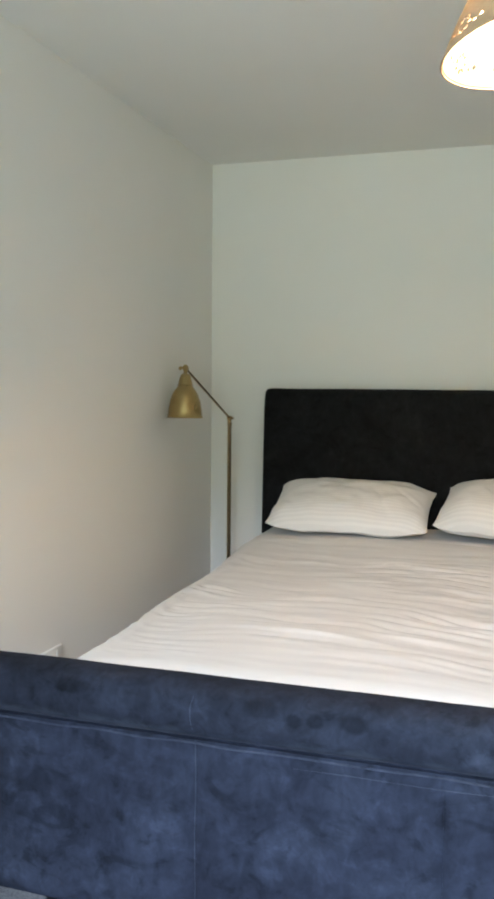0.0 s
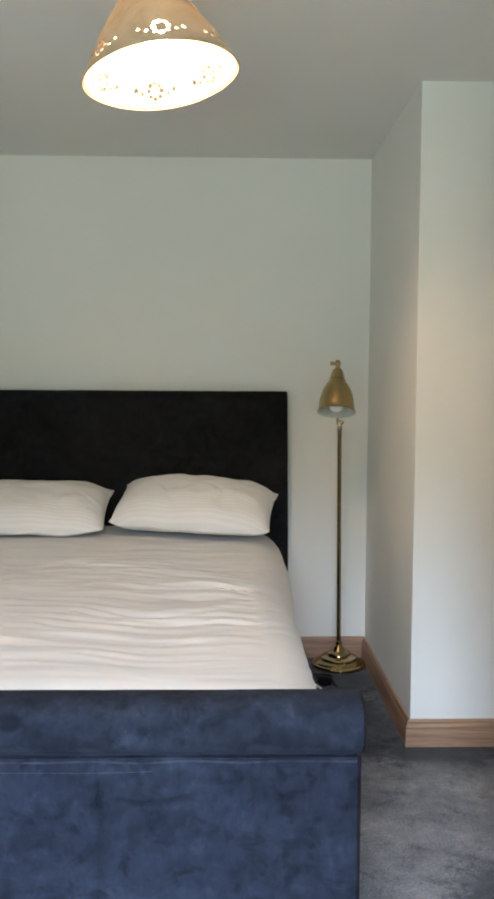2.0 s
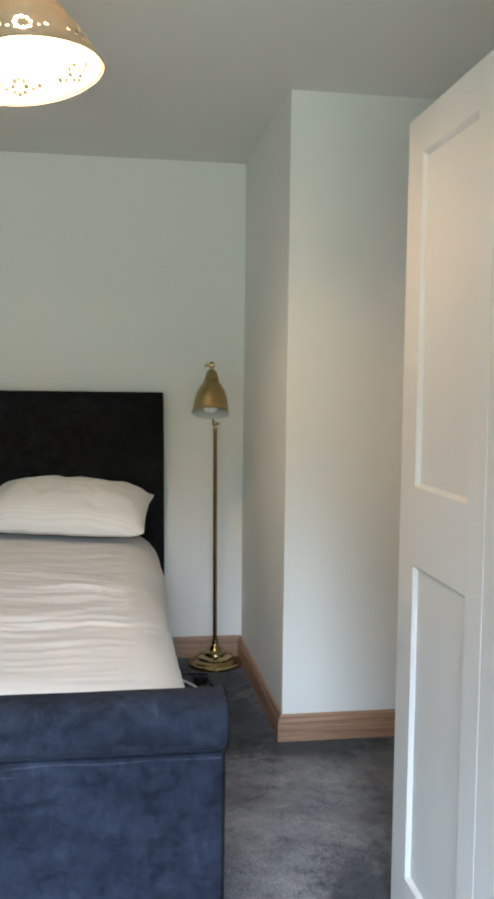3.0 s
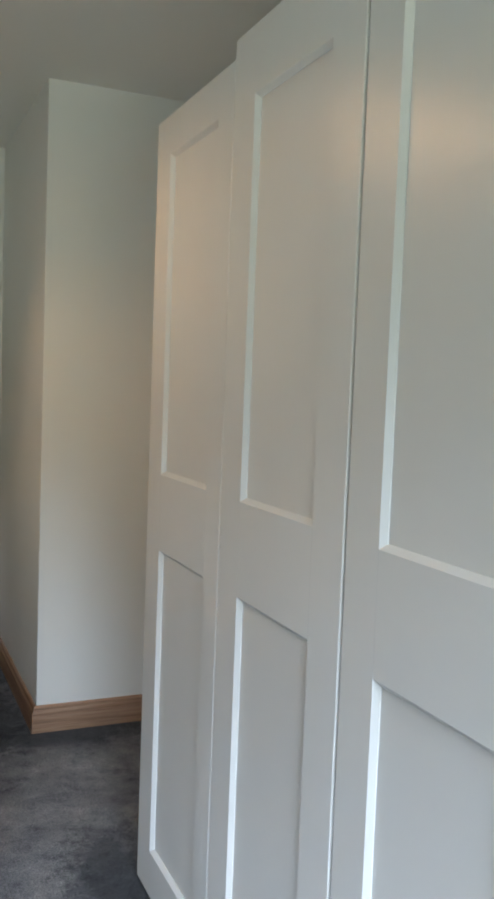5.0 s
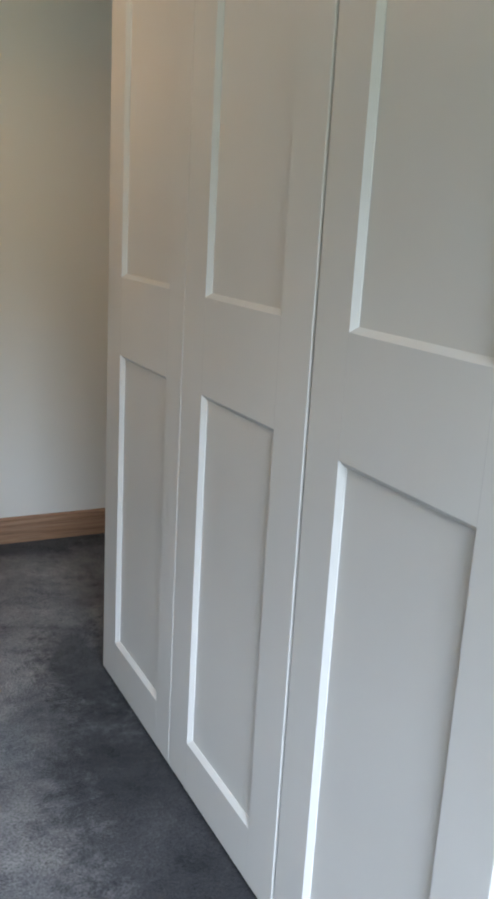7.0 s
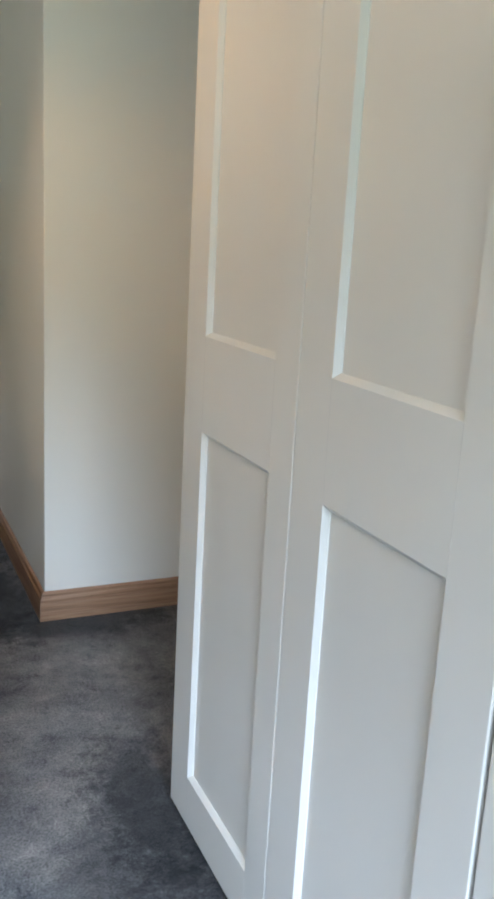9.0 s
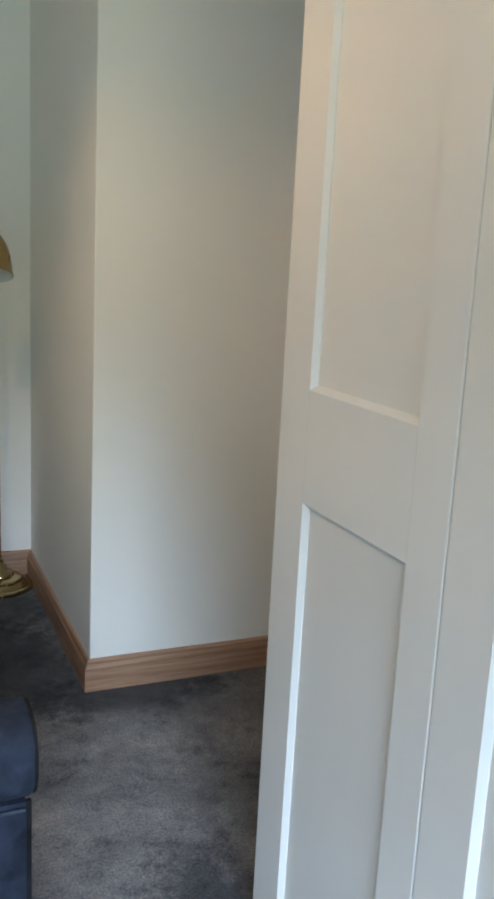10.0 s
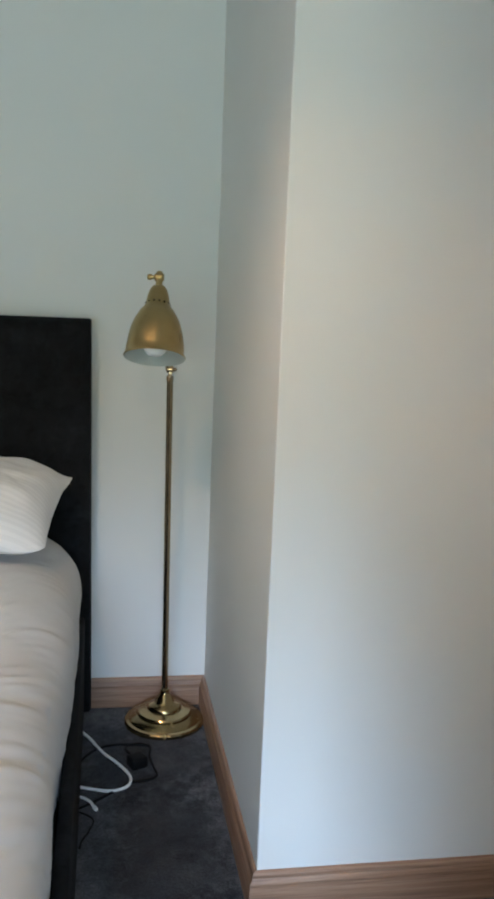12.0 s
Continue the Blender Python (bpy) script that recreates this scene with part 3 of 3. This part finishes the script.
def duvet():
    """Cream duvet over the mattress: soft creases across the middle, a smooth band below the pillows, full rounded sides that hang and tuck in."""
    bm = bmesh.new()
    nu, nv = 260, 300

    def f(u, v):
        y = 1.862 + (3.94 - 1.862) * v
        left, right = -0.980 - 0.07 * v, 0.552 + 0.021 * max(0.0, min(1.0, (v - 0.45) / 0.35))
        half, mid = (right - left) / 2, (right + left) / 2
        s = (u * 2 - 1) * (half + 0.26)           # run over the cloth
        r = 0.13 + 0.06 * v
        flat = half - r + 0.01
        a, sg = abs(s), 1 if s > 0 else -1
        arc = r * 1.35
        if a < flat:
            x, drop = a, 0.012 * (a / flat) ** 4
        elif a < flat + arc:
            t = (a - flat) / arc * math.pi / 2
            x, drop = flat + r * math.sin(t), 0.012 + r * (1 - math.cos(t))
        else:
            d = a - flat - arc
            x = flat + r - 0.05 * d * d / 0.2 + 0.010 * noise.noise((y * 3.2, d * 3, 2.0)) * min(1, d / 0.08)
            drop = 0.012 + r + d
        hem = 0.03 * noise.noise((y * 2.5, sg * 4, 0.3))
        z = 0.628 + 0.02 * v + 0.034 * max(0.0, min(1.0, (v - 0.62) / 0.16)) - drop * (1 + hem)
        # creases: they run across, fan out and slant where the cloth turns down at the sides
        zone = math.exp(-((v - 0.50) / 0.24) ** 2) + 0.10
        slant = 0.45 * max(0.0, a - flat)
        bend = 0.050 * noise.noise((s * 1.6, y * 1.6, 5.0)) + 0.028 * noise.noise((s * 3.6, y * 3.4, 6.0)) + 0.03 * s - slant
        p = y + bend
        patch = 0.22 + 1.3 * abs(noise.noise((s * 2.3 + 3, y * 3.0, 12.0))) + 0.6 * noise.noise((s * 1.1 + 7, y * 1.6, 2.0))
        w = min(0.8, max(0.12, 1.3 * patch * zone))
        c1 = noise.noise((s * 1.0, p * 7.0, 1.0))
        c2 = noise.noise((s * 2.1, (p + 0.5 * bend) * 17, 8.0))
        c3 = noise.noise((s * 2.0, y * 2.6, 4.0))
        c4 = noise.noise((s * 3.6 + 2, (p + bend) * 33, 3.0))
        c5 = noise.noise((s * 11 + 5, (p + bend) * 52, 9.0))
        ridge = (1 - math.sqrt(c1 * c1 + 0.03)) ** 2.5
        rim = max(0.0, min(1.0, (a - 0.62 * flat) / (0.38 * flat)))     # towards the sides the folds break up into fine creases
        lift = 1.3 * w * (0.016 * ridge * (1 - 0.8 * rim) + 0.015 * c2 * (1 - 0.4 * rim) + 0.008 * c4 * (1 + 0.5 * rim) + 0.0035 * c5 * (1 + 1.6 * rim)) + 0.009 * c3
        foot, end = min(1, v / 0.04), min(1, (1 - v) / 0.03)
        turn = max(0.0, min(1.0, (a - flat + 0.06) / (arc + 0.06)))   # 0 on top, 1 on the hanging side
        z += lift * (1 - 0.9 * turn) - 0.022 * (1 - foot) ** 2 - 0.02 * (1 - end)
        ws = 0.35 + 0.5 * patch
        out = turn * (0.010 * c3 + ws * (0.005 * c2 + 0.0045 * c4 + 0.0035 * c5))
        return Vector((mid + sg * (x + out), y, z))

    surface(bm, nu, nv, f)
    return bm


dv = part("duvet", duvet(), LINEN, smooth=True)
tagged(dv, "cream cotton duvet with soft creases, on the mattress", "duvet")
sol = dv.modifiers.new("thickness", "SOLIDIFY")
sol.thickness, sol.offset = 0.018, -1


def pillow(cx, cy, cz, w, h, d, tilt, turn, seed, lean=0.0, blunt=0.16):
    """A plump pillow with pinched corners and soft dents, leaning back on the headboard."""
    bm = bmesh.new()
    n = 64

    def side(sign):
        def f(u, v):
            a, b = u * 2 - 1, v * 2 - 1
            pinch = 1 - blunt * abs(a) ** 4 + 0.03 * noise.noise((a * 2.5 + seed, b, 2))
            x = a * w / 2 * (1 - 0.05 * (1 - b * b) * abs(a) ** 3)
            y = b * h / 2 * pinch
            if b < 0:                              # the lower corners are rounder and drawn in
                x *= 1 - 0.025 * b * b * abs(a) ** 3
                y *= 1 - 0.16 * abs(a) ** 7
            th = d / 2 * (max(0, 1 - abs(a) ** 3.6) * max(0, 1 - abs(b) ** 2.5)) ** 0.6
            wr = noise.noise((a * 2.2 + seed, b * 2.4, sign * 3)) * 0.12 + noise.noise((a * 6 + seed, b * 5, sign)) * 0.06
            q = a * 7 + 2.6 * b + 1.5 * noise.noise((a * 2 + seed, b * 2, 6.0))
            tuck = max(0.0, noise.noise((q * 0.9 + seed, b * 0.9, 11.0))) * math.exp(-((b + 0.35) / 0.45) ** 2)
            wr += 0.16 * tuck * noise.noise((q * 2.2, b * 1.6 + seed, 4.0)) - 0.10 * tuck
            edge = (1 - a * a) * (1 - b * b)
            z = sign * th * (1 if sign > 0 else 0.5) * (1 + wr) + 0.010 * noise.noise((a * 3 + seed, b * 3, 9)) * (1 - edge)
            return Vector((x, y, z))
        return f

    surface(bm, n, n, side(1))
    surface(bm, n, n, side(-1))
    bmesh.ops.remove_doubles(bm, verts=bm.verts, dist=0.0004)
    bmesh.ops.recalc_face_normals(bm, faces=bm.faces)
    ob = part("pillow", bm, STRIPE, smooth=True, at=pose(cx, cy, cz, tilt, lean, turn))
    return tagged(ob, "plump white striped cotton pillow on the bed", "pillow", "pillows at the headboard")


pillow(-0.553, 3.735, 0.777, 0.71, 0.42, 0.205, 20, 1, 1.0, 0.5, 0.04)
pillow(0.178, 3.735, 0.785, 0.71, 0.415, 0.25, 18, -7, 5.0, 2.5, 0.0)


# ---- floor lamps ----
def floor_lamp(x, y, aim, tilt, label, head, lean=0.0, swing=0.0):
    """Brass reading lamp: stepped base, slim pole, hinged arm, bell shade. head: run, rise of the arm from the elbow.
    lean: the pole top's shift sideways; swing: the shade's."""
    slant = Matrix.Shear("XY", 4, (lean / 1.15, 0.0))
    lamp = thing("floor_lamp", label, "floor lamp", "brass floor lamps", at=pose(x, y, 0, 0, 0, aim))
    foot = bmesh.new()
    lathe(foot, [(0, 0), (0.124, 0), (0.130, 0.003), (0.130, 0.012), (0.126, 0.017), (0.112, 0.0195)], 24)
    base = part("base", foot, POLISHED, lamp, "stepped polished brass base", smooth=False)
    part("base_step", lathe(bmesh.new(), [(0.116, 0.0185), (0.108, 0.026), (0.094, 0.031), (0.091, 0.033), (0.088, 0.034), (0.088, 0.040), (0.084, 0.045), (0.067, 0.049),
                                           (0.056, 0.052), (0.055, 0.060), (0.050, 0.066), (0.036, 0.071), (0.030, 0.076), (0.026, 0.088), (0.018, 0.098), (0.0145, 0.104),
                                           (0.0145, 0.116), (0.011, 0.120), (0, 0.120)], 48), POLISHED, base, smooth=True)
    ztop = 1.150
    part("pole", lathe(bmesh.new(), [(0.0098, 0.11), (0.0098, ztop - 0.03), (0.0112, ztop - 0.028), (0.0112, ztop - 0.012), (0.006, ztop - 0.01), (0, ztop - 0.01)], 20), AGED, lamp, "aged brass pole", smooth=True, at=slant)
    elbow = bmesh.new()
    lathe(elbow, [(0, -0.011), (0.009, -0.011), (0.0115, -0.008), (0.0115, 0.008), (0.009, 0.011), (0, 0.011)], 20, pose(0, 0, ztop + 0.008, 90, 0, 90))
    lathe(elbow, [(0, 0), (0.004, 0), (0.006, 0.003), (0.006, 0.008), (0.004, 0.010), (0, 0.011)], 14, pose(0.010, 0, ztop + 0.008, 0, 90, 0))
    box(elbow, -0.007, 0.007, -0.008, 0.008, ztop - 0.014, ztop + 0.008, 0.002)
    part("elbow", elbow, AGED, lamp, "dark brass hinge with a knurled screw", smooth=True, at=slant)
    run, rise = head
    part("arm", tube(bmesh.new(), [(lean, 0.0, ztop + 0.008), (swing, -run, ztop + 0.008 + rise)], 0.0056, 14), AGED, lamp, smooth=True)
    tip = Vector((swing, -run, ztop + 0.008 + rise))
    knuckle = bmesh.new()
    lathe(knuckle, [(0, -0.012), (0.008, -0.012), (0.0115, -0.008), (0.0115, 0.008), (0.008, 0.012), (0, 0.012)], 20, Matrix.Translation(tip) @ pose(0, 0, 0, 90, 0, 90))
    lathe(knuckle, [(0, 0), (0.005, 0), (0.005, 0.006), (0.0078, 0.008), (0.0078, 0.016), (0.005, 0.019), (0, 0.019)], 14, Matrix.Translation(tip + Vector((-0.012, 0, 0))) @ pose(0, 0, 0, 0, -90, 0))
    lathe(knuckle, [(0, 0.016), (0.008, 0.014), (0.0085, -0.022), (0.006, -0.026)], 16, Matrix.Translation(tip) @ pose(0, 0, 0, -tilt, 0, 0))
    part("knuckle", knuckle, BRUSHED, lamp, "brass swivel knuckle", smooth=True)
    hm = Matrix.Translation(tip) @ pose(0, 0, 0, -tilt, 0, 0)
    outer = [(0.010, -0.024), (0.016, -0.026), (0.0215, -0.033), (0.0265, -0.047), (0.0295, -0.062), (0.0320, -0.075), (0.0338, -0.077), (0.0348, -0.080), (0.0435, -0.089), (0.056, -0.110),
             (0.0645, -0.134), (0.0695, -0.158), (0.0725, -0.182), (0.0735, -0.196), (0.0765, -0.201), (0.0780, -0.204), (0.0765, -0.206)]
    outer = [(r * 1.01, z * 1.05 + 0.001) for r, z in outer]
    sh = part("shade", lathe(bmesh.new(), outer, 64), BRUSHED, lamp, "bell-shaped brushed brass shade", smooth=True, at=hm)
    inner = [(max(r - 0.0022, 0.008), z + 0.0005) for r, z in outer[:-2]] + [(outer[-1][0], outer[-1][1])]
    part("lining", lathe(bmesh.new(), inner, 64), ENAMEL, sh, "white enamel lining", smooth=True)
    vents = bmesh.new()
    for k in range(14):
        t = 2 * math.pi * k / 14
        bmesh.ops.create_uvsphere(vents, u_segments=8, v_segments=6, radius=0.0022, matrix=Matrix.Translation((0.0316 * math.cos(t), 0.0316 * math.sin(t), -0.0735)))
    part("vent_holes", vents, PLASTIC_K, sh, "ring of small vent holes")
    part("bulb", lathe(bmesh.new(), [(0.012, -0.08), (0.014, -0.115), (0.022, -0.142), (0.028, -0.165), (0.030, -0.180), (0.028, -0.196), (0.020, -0.206), (0.010, -0.210), (0, -0.211)], 32), FROST, sh, "unlit frosted bulb", smooth=True)
    return lamp


floor_lamp(0.855, 3.964, -9.5, 20, "brass reading lamp on a stepped base, in the niche", (0.405, 0.265), -0.019, -0.006)
floor_lamp(-1.198, 3.96, -5.8, 1, "brass reading lamp behind the bed by the wall", (0.46, 0.23))

# ---- ceiling pendant ----
PC = Vector((0.148, 2.17, 2.104))
tip_m = pose(PC.x, PC.y, PC.z, -4, -8.5, 0)
pendant = thing("pendant_lamp", "pierced porcelain ceiling lampshade, lit, hanging askew", "pendant lamp", at=Matrix.Translation((PC.x, PC.y, 2.4)))
pi_ = pendant.matrix_basis.inverted()
PR, PT, PH = 0.198, 0.052, 0.235


def holes():
    """Centres and radii of the petals cut through the shade, as angle and height."""
    out = []
    for deg in (-137.5, -83.5, -29.5, 44.5, 98.5, 152.5):
        a0 = math.radians(deg)
        for j in range(8):
            t = 2 * math.pi * j / 8
            out.append((a0 + 0.018 * math.cos(t) / 0.18, 0.043 + 0.018 * math.sin(t), 0.0054))
        for j, (da, dz) in enumerate(((0.20, -0.004), (0.30, 0.002), (-0.20, -0.004), (-0.30, 0.002))):
            out.append((a0 + da, 0.040 + dz, 0.0060 if j % 2 else 0.0048))
    return out


def shade_skin():
    bm = bmesh.new()
    n, rows = 330, 70
    cut = holes()

    def ring(h):
        q = h / PH
        return PR + (PT - PR) * (q ** 1.08) + 0.006 * math.sin(math.pi * q) + (0.003 if h < 0.006 else 0)

    g = []
    for k in range(rows + 1):
        h = PH * (k / rows) ** 1.25
        r = ring(h)
        g.append([(r * math.cos(2 * math.pi * i / n), r * math.sin(2 * math.pi * i / n), h + 0.002 * math.sin(6 * math.pi * i / n)) for i in range(n)])
    vs = [[bm.verts.new(p) for p in row] for row in g]
    for k in range(rows):
        h = PH * ((k + 0.5) / rows) ** 1.25
        near = [c for c in cut if abs(c[1] - h) < 0.012]
        for i in range(n):
            a = 2 * math.pi * (i + 0.5) / n
            gone = False
            for ca, ch, cr in near:
                da = (a - ca + math.pi) % (2 * math.pi) - math.pi
                if (da * 0.175) ** 2 + (h - ch) ** 2 < cr * cr:
                    gone = True
                    break
            if not gone:
                j = (i + 1) % n
                bm.faces.new((vs[k][i], vs[k][j], vs[k + 1][j], vs[k + 1][i]))
    for v in [v for v in bm.verts if not v.link_faces]:
        bm.verts.remove(v)
    return bm


skin = part("shade", shade_skin(), PORCELAIN, pendant, "pierced peach porcelain shade", smooth=True, at=pi_ @ tip_m)
so = skin.modifiers.new("thickness", "SOLIDIFY")
so.thickness, so.offset = 0.004, -1
part("bulb", lathe(bmesh.new(), [(0.013, 0.175), (0.014, 0.15), (0.020, 0.13), (0.028, 0.11), (0.031, 0.093), (0.028, 0.076), (0.018, 0.065), (0, 0.062)], 28), BULB_LIT, pendant, "glowing warm bulb", smooth=True, at=pi_ @ tip_m)
part("lampholder", lathe(bmesh.new(), [(0, 0.262), (0.016, 0.26), (0.02, 0.24), (0.02, 0.19), (0.016, 0.172), (0, 0.172)], 24), PLASTIC_W, pendant, smooth=True, at=pi_ @ tip_m)
part("collar", lathe(bmesh.new(), [(0.02, 0.232), (0.056, 0.232), (0.056, 0.240), (0.02, 0.240)], 40), PORCELAIN, pendant, at=pi_ @ tip_m)
part("cord", tube(bmesh.new(), curve_points([tip_m @ Vector((0, 0, 0.255)), tip_m @ Vector((0, 0, 0.275)), Vector((PC.x + 0.04, PC.y, 2.397))]), 0.004, 8), PLASTIC_W, pendant, smooth=True, at=pi_)
part("ceiling_rose", lathe(bmesh.new(), [(0.04, 0.0), (0.04, -0.008), (0.034, -0.014), (0.012, -0.017), (0, -0.017)], 32), PLASTIC_W, pendant, smooth=True, at=pi_ @ Matrix.Translation((PC.x + 0.04, PC.y, 2.4)))

# ---- cables on the carpet, wall socket ----
flex = tube(bmesh.new(), curve_points([(0.80, 3.80, 0.006), (0.72, 3.81, 0.008), (0.65, 3.80, 0.006), (0.60, 3.74, 0.006), (0.575, 3.66, 0.006)]), 0.0035, 8)
tagged(part("lamp_flex", flex, PLASTIC_K, smooth=True), "black flex trailing from the lamp base on carpet", "cable")
cord = thing("plug_cord", "black cord with a plug lying on the carpet", "cable", at=Matrix.Translation((0.757, 3.69, 0)))
ci = cord.matrix_basis.inverted()
part("flex", tube(bmesh.new(), curve_points([(0.745, 3.715, 0.02), (0.725, 3.765, 0.014), (0.733, 3.805, 0.006), (0.77, 3.815, 0.006), (0.80, 3.79, 0.006), (0.795, 3.735, 0.008),
                                           (0.805, 3.67, 0.006), (0.812, 3.63, 0.006), (0.79, 3.605, 0.006), (0.735, 3.59, 0.006), (0.68, 3.545, 0.006), (0.63, 3.50, 0.006), (0.585, 3.47, 0.006)]), 0.0035, 8),
     PLASTIC_K, cord, smooth=True, at=ci)
plug = boxed(-0.026, 0.026, -0.024, 0.024, 0.0, 0.034, bevel=0.008, segments=3)
part("plug", plug, PLASTIC_K, cord, "black three-pin plug", smooth=True, at=ci @ pose(0.757, 3.688, 0.002, 0, 0, 25))
white = tube(bmesh.new(), curve_points([(0.57, 3.93, 0.010), (0.615, 3.86, 0.008), (0.655, 3.77, 0.008), (0.705, 3.69, 0.008), (0.735, 3.62, 0.008), (0.725, 3.57, 0.008), (0.68, 3.55, 0.008),
                                        (0.62, 3.567, 0.008), (0.57, 3.59, 0.008)]), 0.0045, 8)
tagged(part("white_cable", white, PLASTIC_W, smooth=True), "white cable looped on the carpet beside the bed", "cable")
cord2 = thing("charging_lead", "short white lead end on the carpet", "cable", at=Matrix.Translation((0.6, 3.5, 0)))
c2 = cord2.matrix_basis.inverted()
part("lead", tube(bmesh.new(), curve_points([(0.57, 3.54, 0.007), (0.60, 3.525, 0.008), (0.622, 3.50, 0.010), (0.634, 3.475, 0.008)]), 0.004, 8), PLASTIC_W, cord2, smooth=True, at=c2)
part("tip", tube(bmesh.new(), [(0.634, 3.475, 0.008), (0.640, 3.462, 0.008)], 0.0055, 8), PLASTIC_W, cord2, smooth=True, at=c2)
thin = tube(bmesh.new(), curve_points([(0.57, 3.46, 0.005), (0.60, 3.455, 0.005), (0.632, 3.42, 0.005), (0.622, 3.37, 0.005), (0.605, 3.33, 0.005), (0.60, 3.30, 0.005)]), 0.0025, 8)
tagged(part("thin_cable", thin, PLASTIC_K, smooth=True), "thin black cable on the carpet beside the bed", "cable")

socket = thing("wall_socket", "white double plug socket low on the wall", "socket", at=pose(XL, 2.52, 0.375, 0, 0, 90))
part("plate", boxed(-0.073, 0.073, -0.009, 0.0, -0.043, 0.043, bevel=0.003), PLASTIC_W, socket, smooth=True)
for x in (-0.036, 0.036):
    part("switch", boxed(x - 0.006, x + 0.006, -0.012, -0.0085, 0.008, 0.028, bevel=0.001), PLASTIC_W, socket)
